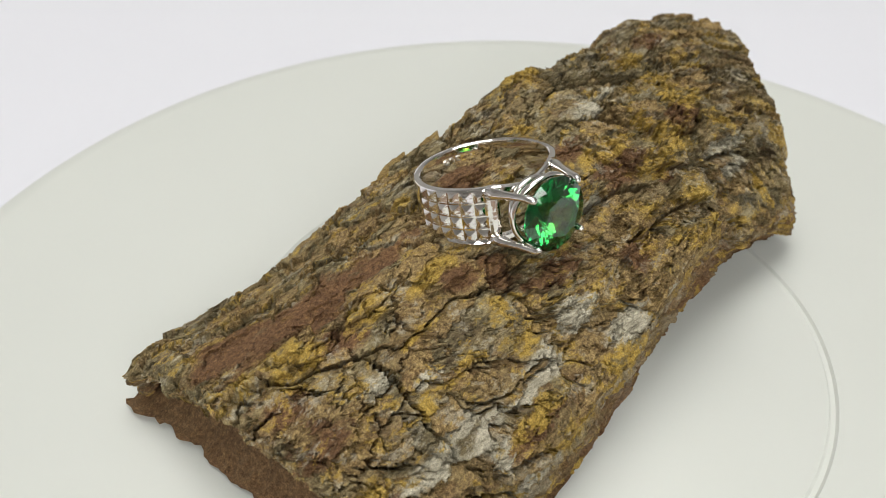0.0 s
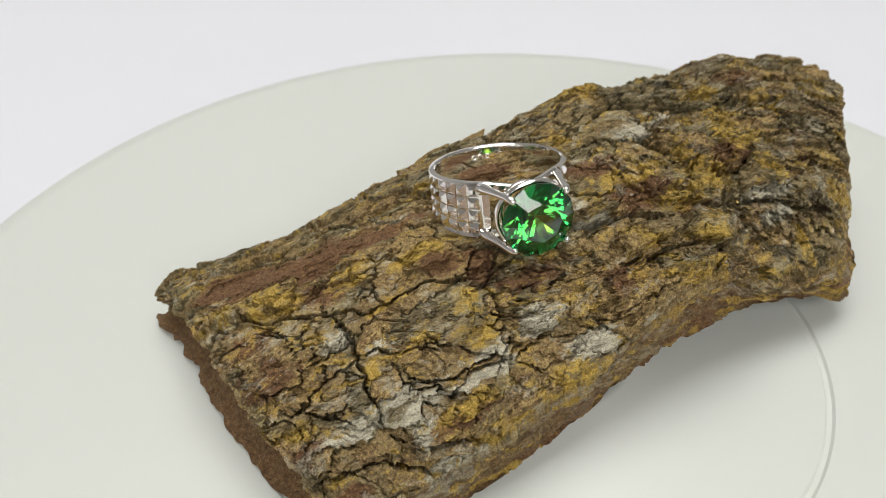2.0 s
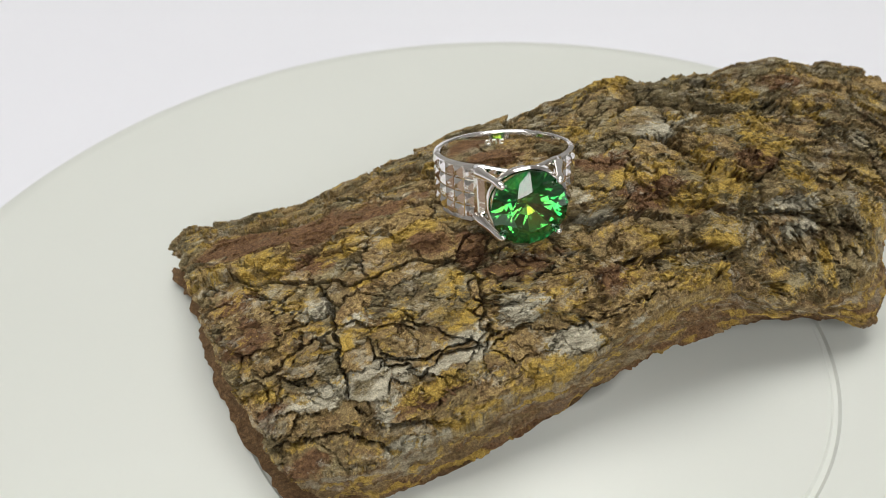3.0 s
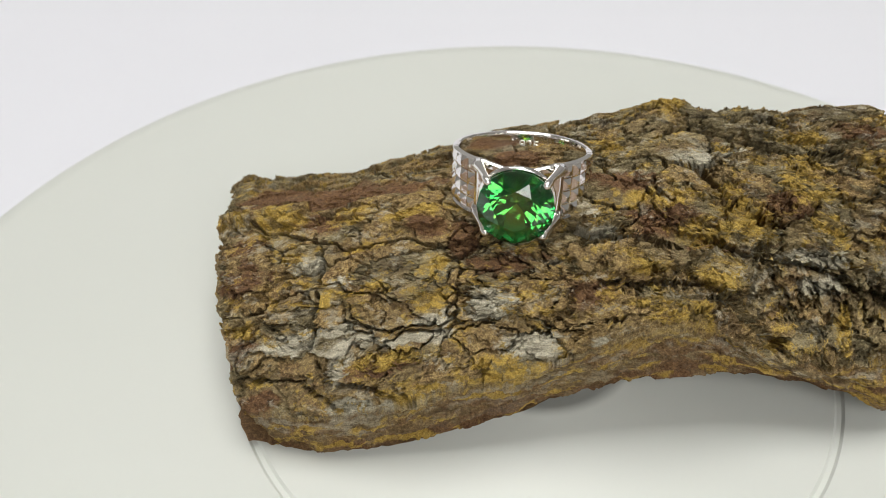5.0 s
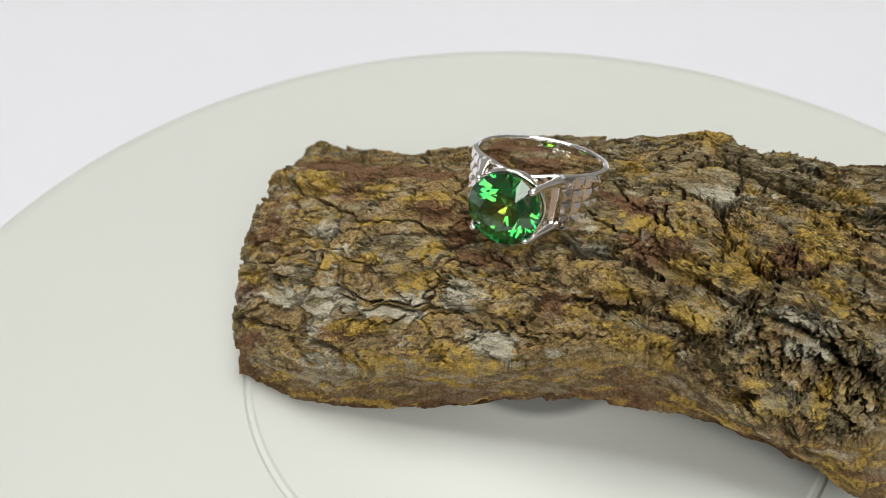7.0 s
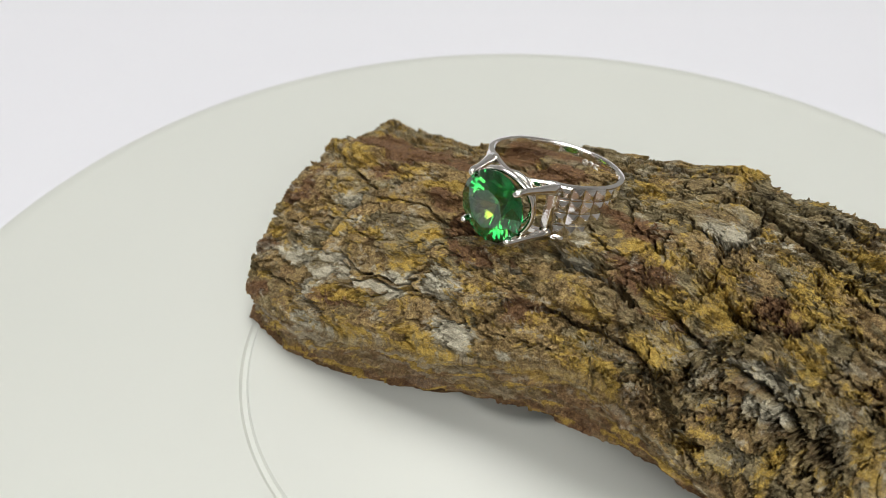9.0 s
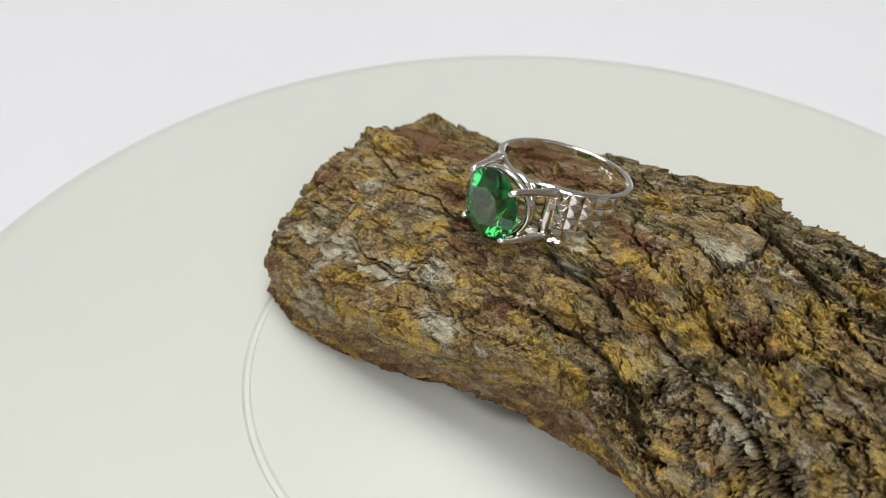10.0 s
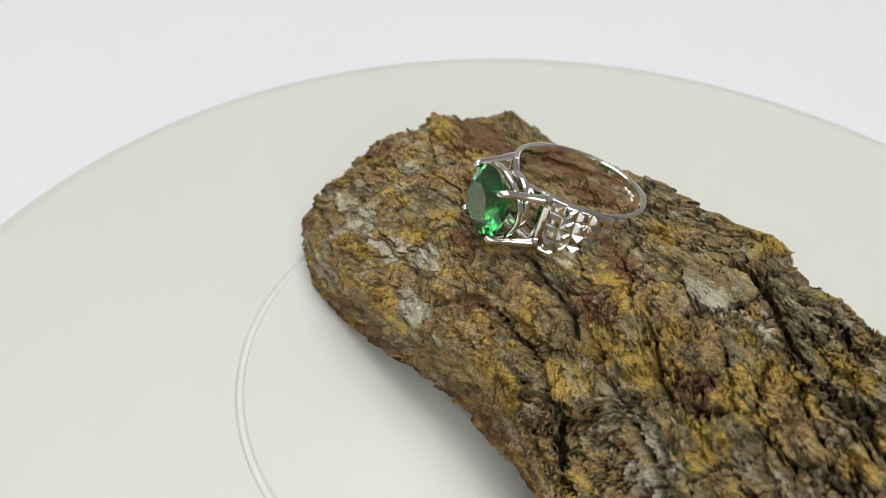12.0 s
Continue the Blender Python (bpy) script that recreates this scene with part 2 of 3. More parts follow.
RED_PATCHES = [
    (-1.3, 0.46, 0.48, 0.16), (-0.81, 0.4, 0.31, 0.07), (-0.41, -0.12, 0.09, 0.14), (-1.63, 0.63, 0.22, 0.15),
    (-0.6, -0.01, 0.13, 0.08), (-0.14, 0.48, 0.2, 0.11), (1.33, -0.0, 0.09, 0.06), (0.49, 0.2, 0.16, 0.06),
]
PALE_PATCHES = [
    (-1.09, -0.28, 0.08, 0.03), (0.29, -0.73, 0.07, 0.03), (-1.07, -0.54, 0.09, 0.04), (-0.79, -0.64, 0.3, 0.02),
    (-1.3, -0.15, 0.09, 0.06), (-1.38, -0.59, 0.16, 0.05), (-0.99, -0.92, 0.18, 0.04), (-0.81, -0.96, 0.26, 0.03),
    (-0.09, -0.73, 0.19, 0.05), (-0.53, -0.64, 0.12, 0.04), (-0.64, -0.94, 0.32, 0.02), (0.05, -0.68, 0.11, 0.04),
    (1.41, -0.31, 0.18, 0.03), (1.18, 0.45, 0.1, 0.05), (-0.32, -0.57, 0.09, 0.06), (0.28, -0.02, 0.05, 0.03),
    (1.45, -0.41, 0.12, 0.03), (0.94, 0.4, 0.13, 0.08), (0.33, -0.14, 0.12, 0.02), (-0.23, -0.49, 0.15, 0.06),
    (-1.06, -0.73, 0.06, 0.1), (-0.59, -0.55, 0.12, 0.04),
]
CRACKS_WEST = [
    [(-1.75, 0.36), (-1.58, 0.15), (-1.41, 0.07), (-1.27, 0.01), (-1.07, -0.07), (-0.87, -0.11), (-0.74, -0.09), (-0.5, -0.15)],
    [(-1.25, -0.01), (-1.22, -0.14), (-1.19, -0.37), (-1.22, -0.46), (-1.2, -0.61)],
    [(-1.05, -0.5), (-0.82, -0.58), (-0.54, -0.58), (-0.45, -0.54), (-0.44, -0.34), (-0.44, -0.25), (-0.31, -0.11)],
    [(-1.18, -0.69), (-1.16, -0.76), (-1.04, -0.81), (-0.89, -0.84), (-0.74, -0.9), (-0.48, -0.94), (-0.35, -0.95), (-0.32, -0.86)],
    [(-1.62, -0.71), (-1.36, -0.76), (-1.14, -0.86), (-1.08, -0.93), (-0.99, -0.94)],
]
CRACKS_EAST = [
    [(0.84, 0.67), (1.05, 0.62), (1.24, 0.55), (1.53, 0.43), (1.84, 0.43), (2.1, 0.36)],
    [(0.32, -0.42), (0.51, -0.45), (0.74, -0.44), (0.96, -0.50), (1.12, -0.59), (1.28, -0.63)],
    [(0.89, -0.21), (0.99, -0.25), (1.21, -0.32), (1.4, -0.34), (1.59, -0.40), (1.8, -0.49)],
    [(0.11, -0.13), (0.36, -0.17), (0.55, -0.16), (0.73, -0.25)],
    [(0.98, 0.33), (1.01, 0.03), (1.12, -0.07), (1.34, -0.12), (1.49, -0.07), (1.56, 0.09), (1.46, 0.3)],
]
CRACKS_FINE = [
    [(-0.41, -0.7), (-0.34, -0.82), (-0.2, -0.89), (0.07, -0.9)], [(-0.83, -0.63), (-0.71, -0.6), (-0.53, -0.63)],
    [(-0.08, -0.58), (0.09, -0.65), (0.22, -0.68)], [(1.23, 0.22), (1.5, 0.04), (1.85, 0.04)],
    [(-1.39, -0.24), (-1.41, -0.35), (-1.55, -0.37)], [(1.2, -0.64), (1.35, -0.71), (1.52, -0.74), (1.66, -0.85)],
    [(-1.09, -0.31), (-0.93, -0.37), (-0.8, -0.45)], [(0.83, 0.16), (0.97, 0.03)],
]
# thick plates: place, half sizes, slant and height
PLATES = [
    (1.33, 0.12, 0.33, 0.25, -0.2, 0.060), (1.45, 0.80, 0.62, 0.22, -0.15, 0.035), (0.94, -0.39, 0.15, 0.10, 0.0, 0.080),
    (0.62, -0.30, 0.28, 0.055, 0.12, 0.065), (0.93, -0.05, 0.20, 0.18, -0.5, 0.055), (0.50, -0.62, 0.36, 0.16, -0.1, 0.055),
    (-0.12, -0.38, 0.32, 0.20, -0.1, 0.045), (-0.73, -0.80, 0.42, 0.10, -0.12, 0.055), (-1.58, 0.34, 0.25, 0.12, -0.35, 0.065),
    (-0.65, 0.07, 0.15, 0.08, 0.0, 0.050), (0.30, -0.08, 0.17, 0.032, 0.1, 0.060), (-1.45, -0.55, 0.20, 0.15, 0.3, 0.030),
    (-0.78, -0.32, 0.30, 0.12, 0.0, 0.028), (1.62, -0.24, 0.34, 0.08, -0.25, 0.050), (-1.55, -0.10, 0.20, 0.16, 0.5, 0.035),
    (-0.05, 0.62, 0.40, 0.14, 0.0, 0.020), (1.95, 0.10, 0.30, 0.16, -0.3, 0.045),
]

ARCH = [-3.0902, 0.4806, -0.7757, -0.0451, -0.0526, 0.1706, 0.045, 0.2701, -0.0491, 0.0245, -0.2169, 0.0086, -0.0164, -0.0297, 0.0455, -0.053, 0.031, 0.0134, -0.0525]
LOW_EDGE = [-4.01, -4.0, -3.95, -3.85, -3.71, -3.62, -3.59, -3.61, -3.72, -3.92]
POWERS = [(i, j) for i in range(5) for j in range(5) if i + j <= 5 and not (i == 1 and j > 4)]


def arch(u, v):
    """The smooth arch of the slab: height over its length u and breadth v."""
    z = np.zeros_like(u)
    for c, (i, j) in zip(ARCH, POWERS):
        z += c * (u / 2) ** i * (v / 2) ** j
    return z


def lattice(u, v, su, sv, seed):
    """Smooth value noise, 0 to 1, with cells of su by sv."""
    rng = np.random.RandomState(seed)
    grid = rng.rand(128, 128)
    x, y = u / su + 40.3, v / sv + 40.7
    i, j = np.floor(x).astype(int), np.floor(y).astype(int)
    a, b = x - i, y - j
    a, b = a * a * (3 - 2 * a), b * b * (3 - 2 * b)
    i0, i1, j0, j1 = i % 128, (i + 1) % 128, j % 128, (j + 1) % 128
    return (grid[i0, j0] * (1 - a) + grid[i1, j0] * a) * (1 - b) + (grid[i0, j1] * (1 - a) + grid[i1, j1] * a) * b


def layers(u, v, su, sv, seed, octaves=4, fall=0.55):
    total, weight, k = 0, 0, 1.0
    for o in range(octaves):
        total = total + k * lattice(u, v, su / 2 ** o, sv / 2 ** o, seed + o)
        weight += k
        k *= fall
    return total / weight


def step(x, lo, hi):
    t = np.clip((x - lo) / (hi - lo), 0, 1)
    return t * t * (3 - 2 * t)


def patches(u, v, spots, ragged):
    out = np.zeros_like(u)
    for cu, cv, ru, rv in spots:
        r = np.hypot((u - cu) / max(ru, 0.04), (v - cv) / max(rv, 0.035))
        out = np.maximum(out, 1 - step(r + ragged, 0.75, 1.2))
    return out


def along(u, v, line):
    """Distance from a bent line."""
    best = np.full_like(u, 9.0)
    for (au, av), (bu, bv) in zip(line, line[1:]):
        du, dv = bu - au, bv - av
        t = np.clip(((u - au) * du + (v - av) * dv) / (du * du + dv * dv), 0, 1)
        best = np.minimum(best, np.hypot(u - au - t * du, v - av - t * dv))
    return best


def open_joints(ids, gate):
    """Thin cracks where one flake meets the next, open where the gate is high."""
    line = np.zeros(ids.shape, dtype=bool)
    line[1:, :] |= ids[1:, :] != ids[:-1, :]
    line[:, 1:] |= ids[:, 1:] != ids[:, :-1]
    wide = line.copy()
    for _ in range(2):
        grown = wide.copy()
        grown[1:, :] |= wide[:-1, :]
        grown[:, 1:] |= wide[:, :-1]
        grown[:-1, :] |= wide[1:, :]
        wide = grown
    return np.where(line, step(gate, 0.45, 0.54), 0) * 0.5 + np.where(wide, step(gate, 0.54, 0.60), 0) * 0.5


def bark_relief(u, v, w):
    """Height of the bark's flakes over the arch, the flake that each place belongs to, and what grows on it.
    w is the way along the curved surface, from side to side."""
    rng = np.random.RandomState(11)
    warp_u = 0.08 * (layers(u, w, 0.13, 0.10, 3) - 0.5) + 0.020 * (layers(u, w, 0.035, 0.025, 7, 3, 0.6) - 0.5)
    warp_v = 0.09 * (layers(u, w, 0.14, 0.09, 13) - 0.5) + 0.020 * (layers(u, w, 0.035, 0.022, 17, 3, 0.6) - 0.5)
    wu, wv, ww = u + warp_u, v + warp_v, w + warp_v
    h = -0.075 + 0.03 * (layers(u, w, 0.15, 0.08, 23) - 0.5)
    owner = np.full(u.shape, -1, dtype=int)
    tone = np.full(u.shape, 0.2)
    ulo, uhi, vlo, vhi = u.min(1), u.max(1), w.min(0), w.max(0)
    plate = None
    k = 0
    for count, l0, l1, w0, w1, e0, e1 in ((420, 0.13, 0.36, 0.08, 0.19, -0.06, 0.035), (800, 0.05, 0.17, 0.03, 0.085, -0.06, 0.026), (900, 0.025, 0.075, 0.014, 0.036, -0.06, 0.014)):
        if plate is None and k:
            plate = owner.copy()
        for _ in range(count):
            cu, cv = rng.uniform(-2.1, 2.9), rng.uniform(vlo[0] - 0.05, vhi[-1] + 0.05)
            L, Wd, e = rng.uniform(l0, l1), rng.uniform(w0, w1), rng.uniform(e0, e1)
            east = float(step(np.array(cu), 0.6, 1.5))
            ang = rng.normal(0, 0.35) - 0.42 * east * (cv < 0.6)
            L, Wd = L * (1 + 0.3 * east), Wd * (1 - 0.2 * east)
            tu, tv, tn, bow, sq = rng.normal(0, 0.02), rng.normal(-0.014, 0.018), rng.rand(), rng.uniform(0.0, 0.02), rng.uniform(2.2, 6.0)
            k += 1
            mu, mv = L * 1.2 + 0.06, L * abs(math.sin(ang)) + Wd * 1.2 + 0.06
            iu = np.nonzero((uhi > cu - mu) & (ulo < cu + mu))[0]
            iv = np.nonzero((vhi > cv - mv) & (vlo < cv + mv))[0]
            if not len(iu) or not len(iv):
                continue
            cell = (slice(iu[0], iu[-1] + 1), slice(iv[0], iv[-1] + 1))
            du, dv = wu[cell] - cu, ww[cell] - cv
            p = (du * math.cos(ang) + dv * math.sin(ang)) / L
            q = (-du * math.sin(ang) + dv * math.cos(ang)) / Wd
            r = (np.abs(p) ** sq + np.abs(q) ** sq) ** (1 / sq)
            top = e + tu * p + tv * q - bow * r ** 2
            hit = (r < 1) & (top > h[cell])
            h[cell][hit], owner[cell][hit], tone[cell][hit] = top[hit], k, tn
    red = patches(wu, wv, RED_PATCHES, 0.9 * (layers(u, w, 0.10, 0.06, 61, 4) - 0.5))
    bare = red * step(v, 0.22, 0.32) * (1 - step(u, -0.35, -0.1))
    h = 0.60 * h * (1 - 0.6 * bare)
    h = np.where(h < -0.03, -0.03 + (h + 0.03) * 1.3, h)
    # thick plates that stand over their surroundings, with ragged steps at their edges
    chipped = 0.35 * (layers(u, w, 0.09, 0.06, 67, 4, 0.7) - 0.5)
    uneven = 0.012 * (layers(u, w, 0.10, 0.10, 71, 3) - 0.5)
    for cu, cv, ru, rv, ang, tall in PLATES:
        p = ((wu - cu) * math.cos(ang) + (wv - cv) * math.sin(ang)) / ru
        q = (-(wu - cu) * math.sin(ang) + (wv - cv) * math.cos(ang)) / rv
        r = np.sqrt(np.sqrt((p * p) ** 2 + (q * q) ** 2)) + chipped
        h = h + tall * (0.72 * (1 - step(r, 0.93, 1.0)) + 0.28 * (1 - step(r, 0.5, 1.3)))
    for lines, wide, deep in ((CRACKS_EAST, 0.024, 0.16), (CRACKS_WEST, 0.013, 0.12), (CRACKS_FINE, 0.011, 0.09)):
        for line in lines:
            d = along(wu, wv, line) + uneven
            h = h - deep * (1 - step(d, 0.15 * wide, wide))
    h = h + 0.022 * (layers(wu, ww, 0.16, 0.06, 41, 4) - 0.5) + 0.010 * (layers(wu, ww, 0.09, 0.012, 43, 3) - 0.5)
    # thin sheets, broken off along ragged lines, coarse and then fine
    for tall, mixed, seed in ((0.017, 0.7, 47), (0.005, 0.3, 57)):
        x = h / tall + 0.7 * layers(u, w, 0.05, 0.03, seed, 3, 0.55)
        sheet = tall * (np.floor(x) + step(x - np.floor(x), 0.8, 1.0) - 0.5)
        h = (1 - mixed) * h + mixed * sheet
    h = h + 0.004 * (layers(u, w, 0.030, 0.016, 49, 4, 0.75) - 0.5)
    h = h - open_joints(plate, layers(u, w, 0.16, 0.11, 131, 4) + 0.03) * 0.10 * (1 - bare)
    h = h - open_joints(owner, layers(u, w, 0.07, 0.05, 137, 4) + 0.03) * 0.032 * (1 - bare)
    # long fissures with the grain, which slants off towards the far end
    grain = ww + 0.42 * np.clip(wu - 0.7, 0, None) * (1 - step(v, 0.45, 0.7)) + 0.10 * (layers(u, w, 0.7, 0.5, 151, 2) - 0.5)
    for su, sv, seed, wide, deep in ((0.60, 0.16, 161, 0.016, 0.12), (0.40, 0.12, 171, 0.013, 0.07), (0.20, 0.06, 181, 0.016, 0.035)):
        ridge = np.abs(layers(wu, grain, su, sv, seed, 3, 0.45) - 0.5)
        gate = step(layers(u, w, 0.3, 0.2, seed + 5, 3), 0.52, 0.62) * (0.35 + 0.65 * step(u, 0.4, 1.0))
        h = h - deep * (1 - step(ridge, wide * 0.25, wide)) * gate * (1 - bare)
    h = h + 0.05 * (layers(u, w, 0.55, 0.35, 53, 2) - 0.5)
    h = 1.1 * h
    rag = 1.2 * (layers(u, w, 0.10, 0.06, 61, 5, 0.7) - 0.5) + 0.7 * (tone - 0.5)
    loose = layers(u, w, 0.13, 0.08, 71, 6, 0.78)
    ochre = np.maximum(patches(wu, wv, OCHRE_PATCHES + OCHRE_SPOTS, rag), step(loose, 0.585, 0.63) * 0.85)
    loose = layers(u, w, 0.12, 0.07, 83, 6, 0.78)
    pale = np.maximum(patches(wu, wv, PALE_PATCHES, rag), step(loose, 0.57, 0.66) * 0.55)
    loose = layers(u, w, 0.16, 0.11, 97, 6, 0.75)
    rust = np.maximum(patches(wu, wv, RUST_PATCHES, rag), step(loose, 0.58, 0.68) * 0.4)
    ochre = ochre * (1 - 0.9 * red) * (0.25 + 0.75 * step(layers(u, w, 0.05, 0.03, 101, 5, 0.75), 0.40, 0.52))
    pale = pale * (1 - red)
    rust = np.maximum(rust, red)
    return h, owner, np.stack([ochre, pale, rust, tone], -1)


def build_bark():
    slab = tagged(new("bark_slab"), "rough brown tree bark with ochre lichen lying on the disc", "bark")
    nu, nv = 1300, 680
    a, b = np.meshgrid(np.linspace(0, 1, nu), np.linspace(0, 1, nv), indexing="ij")

    def plan(a, b):
        v0 = -0.85 + 1.95 * b
        west = np.interp(v0, [-0.85, -0.5, -0.1, 0.3, 0.6, 0.8, 1.0, 1.2], [-1.60, -1.75, -1.85, -1.92, -1.95, -1.98, -2.05, -2.02])
        east = np.interp(v0, [-0.85, -0.5, -0.1, 0.13, 0.45, 0.7, 1.1], [1.82, 2.04, 2.33, 2.51, 2.80, 2.86, 2.74])
        west = west + 0.08 * (layers(v0, v0, 0.14, 9, 5) - 0.5) + 0.07 * (layers(v0, v0, 0.04, 9, 6) - 0.5)
        east = east + 0.10 * (layers(v0, v0, 0.15, 9, 8) - 0.5) + 0.08 * (layers(v0, v0, 0.04, 9, 9) - 0.5)
        u = west + a * (east - west)
        near = np.interp(u, [-1.9, -1.6, -1.2, -0.8, -0.4, 0, 0.4, 0.8, 1.2, 1.6, 2.0], [-0.80, -0.85, -0.95, -0.92, -0.88, -0.82, -0.75, -0.71, -0.71, -0.72, -0.72])
        near = near + 0.06 * (layers(u, u, 0.12, 9, 15) - 0.5) + 0.04 * (layers(u, u, 0.03, 9, 16) - 0.5)
        back = np.interp(u, [-2.0, -1.8, -1.5, -1.17, -0.5, 0, 0.4, 0.6, 0.8, 1.1, 1.6, 1.85, 2.2, 2.7], [1.21, 1.21, 1.15, 1.12, 1.05, 1.0, 0.94, 0.97, 0.99, 0.88, 0.90, 1.0, 1.02, 0.96])
        back = back + 0.06 * (layers(u, u, 0.20, 9, 18) - 0.5) + 0.06 * (layers(u, u, 0.05, 9, 19) - 0.5)
        return u, near + b * (back - near), west, east, near, back

    def run(u, v):
        dv, dz = np.diff(v, axis=1), np.diff(arch(u, v), axis=1)
        return np.concatenate([np.zeros((nu, 1)), np.cumsum(np.hypot(dv, dz), axis=1)], axis=1)

    # rows evenly spaced along the curve
    u, v = plan(a, b)[:2]
    way = run(u, v).mean(0)
    b = np.broadcast_to(np.interp(np.linspace(0, 1, nv), way / way[-1], np.linspace(0, 1, nv)), (nu, nv)).copy()
    u, v, west, east, near, back = plan(a, b)
    way = run(u, v)
    w = way - way[:, -1:] + 1.0
    h, owner, growth = bark_relief(u, v, w)
    edge = np.minimum(np.minimum((u - west), (east - u)), np.minimum(v - near, back - v))
    z = arch(u, v)
    fall = np.interp(u, [-1.95, -1.7, -1.14, -0.67, -0.3, 0.1, 0.4], [0.07, 0.13, 0.24, 0.15, 0.10, 0.05, 0.0])
    z = z - fall * (0.25 * step(v, 0.26, 0.36) + 0.75 * np.clip((v - 0.28) / (back - 0.28), 0, 1))
    # knobs along the back and the two horns of the broken end
    for cu, cv, ru, rv, tall in ((0.80, 0.84, 0.13, 0.10, 0.04), (2.1, 0.95, 0.3, 0.12, 0.04), (-1.92, 1.08, 0.15, 0.15, 0.06), (-1.95, 0.42, 0.12, 0.11, 0.06), (-1.55, 1.05, 0.2, 0.15, -0.05), (-1.95, 0.75, 0.15, 0.12, -0.05)):
        z = z + tall * np.exp(-((u - cu) / ru) ** 2 - ((v - cv) / rv) ** 2)
    z = z + 0.015 * step(v, 0.5, 0.8) * step(u, 0.2, 0.5)
    # the swelling at the near edge, and the broken-out channel beyond it
    z = z + 0.10 * np.exp(-((u - 0.70) / 0.26) ** 2) * step(-v, 0.5, 0.75) * (1 - step(u, 0.95, 1.05))
    slant = -v - 0.12 * (u - 1.3)
    z = z - step(u, 0.90, 1.25) * (0.15 * step(slant, 0.28, 0.56) + 0.17 * step(slant, 0.52, 0.85) * step(u, 1.1, 1.5))
    # relief stands square on the curved surface; the flakes lift at their lower edges and hang over the next
    ground = np.stack([u, v, z + 4.02], -1)
    ahead, across = np.gradient(ground, axis=0), np.gradient(ground, axis=1)
    up = np.cross(ahead, across)
    up /= np.linalg.norm(up, axis=-1, keepdims=True)
    up = np.where(up[..., 2:] < 0, -up, up)
    across /= np.linalg.norm(across, axis=-1, keepdims=True)
    inside = step(edge, 0.0, 0.06)
    lean = 0.55 * np.clip(h + 0.01, -0.05, 0.06) * inside
    top = ground + up * (h * inside + (np.clip(h, -0.03, 0.03) - 0.03) * (1 - inside))[..., None] - across * lean[..., None]
    idx = np.arange(nu * nv).reshape(nu, nv)
    quads = np.stack([idx[:-1, :-1], idx[1:, :-1], idx[1:, 1:], idx[:-1, 1:]], -1)
    own = owner[:-1, :-1]
    flat, flat_growth = top.reshape(-1, 3), growth.reshape(-1, 4)
    counts = np.bincount(own[own >= 0].ravel())
    chosen = [k for k in np.argsort(-counts)[:240] if counts[k] > 200]
    order = np.argsort(own.ravel(), kind="stable")
    starts = np.searchsorted(own.ravel()[order], np.array(chosen))
    ends = np.searchsorted(own.ravel()[order], np.array(chosen), side="right")
    all_quads = quads.reshape(-1, 4)

    def cut(name, q, parent):
        used, inverse = np.unique(q, return_inverse=True)
        return fast_mesh(name, flat[used] * S, inverse.reshape(q.shape), BARK, parent, flat_growth[used])

    cut("bark_body", all_quads[~np.isin(own, chosen).ravel()], slab)
    for lo, hi in zip(starts, ends):
        cut("bark_flake", all_quads[order[lo:hi]], slab)
    # broken edge all round, down to the inner side
    loop = np.concatenate([idx[:, 0], idx[-1, 1:], idx[-2::-1, -1], idx[0, -2:0:-1]])
    rim = flat[loop]
    rim_growth = flat_growth[loop]
    side = np.concatenate([np.full(nu, 0), np.full(nv - 1, 1), np.full(nu - 1, 2), np.full(nv - 2, 3)])
    low_near = np.interp(rim[:, 0], [-1.6, -1.2, -0.8, -0.4, 0, 0.4, 0.8, 1.2, 1.6, 2.0], LOW_EDGE)
    low_east = np.interp(rim[:, 1], [-0.8, -0.4, 0.2, 1.2], [-3.99, -3.75, -3.55, -3.7])
    low_back = np.full(len(rim), -3.99)
    low_west = np.interp(rim[:, 1], [-0.85, -0.5, 0.0, 0.6, 1.0, 1.2], [-4.01, -3.88, -3.72, -3.72, -3.85, -3.95])
    low = np.choose(side, [low_near, low_east, low_back, low_west]) + 4.02
    n = 44
    s = np.arange(len(rim)) * 0.0036
    ahead, behind = np.roll(rim, -45, axis=0), np.roll(rim, 45, axis=0)
    out = np.stack([(ahead - behind)[:, 1], -(ahead - behind)[:, 0]], -1)
    out /= np.linalg.norm(out, axis=1)[:, None] + 1e-9
    spread_near = np.interp(rim[:, 0], [-1.6, -0.4, 0.3, 0.8, 1.2, 2.0], [0.0, -0.01, 0.0, 0.0, 0.02, 0.05])
    spread_east = np.interp(rim[:, 1], [-0.8, -0.4, 0.3, 1.0], [0.22, 0.12, -0.05, -0.1])
    spread = np.choose(side, [spread_near, spread_east, np.full(len(rim), 0.12), np.full(len(rim), -0.20)])
    spread = np.convolve(np.concatenate([spread[-60:], spread, spread[:60]]), np.ones(121) / 121, "valid")
    low = np.minimum(low, rim[:, 2] - 0.08)
    low = np.convolve(np.concatenate([low[-30:], low, low[:30]]), np.ones(61) / 61, "valid")
    even = np.stack([np.convolve(np.concatenate([c[-40:], c, c[:40]]), np.ones(81) / 81, "valid") for c in rim.T], -1)
    rings, greens = [], []
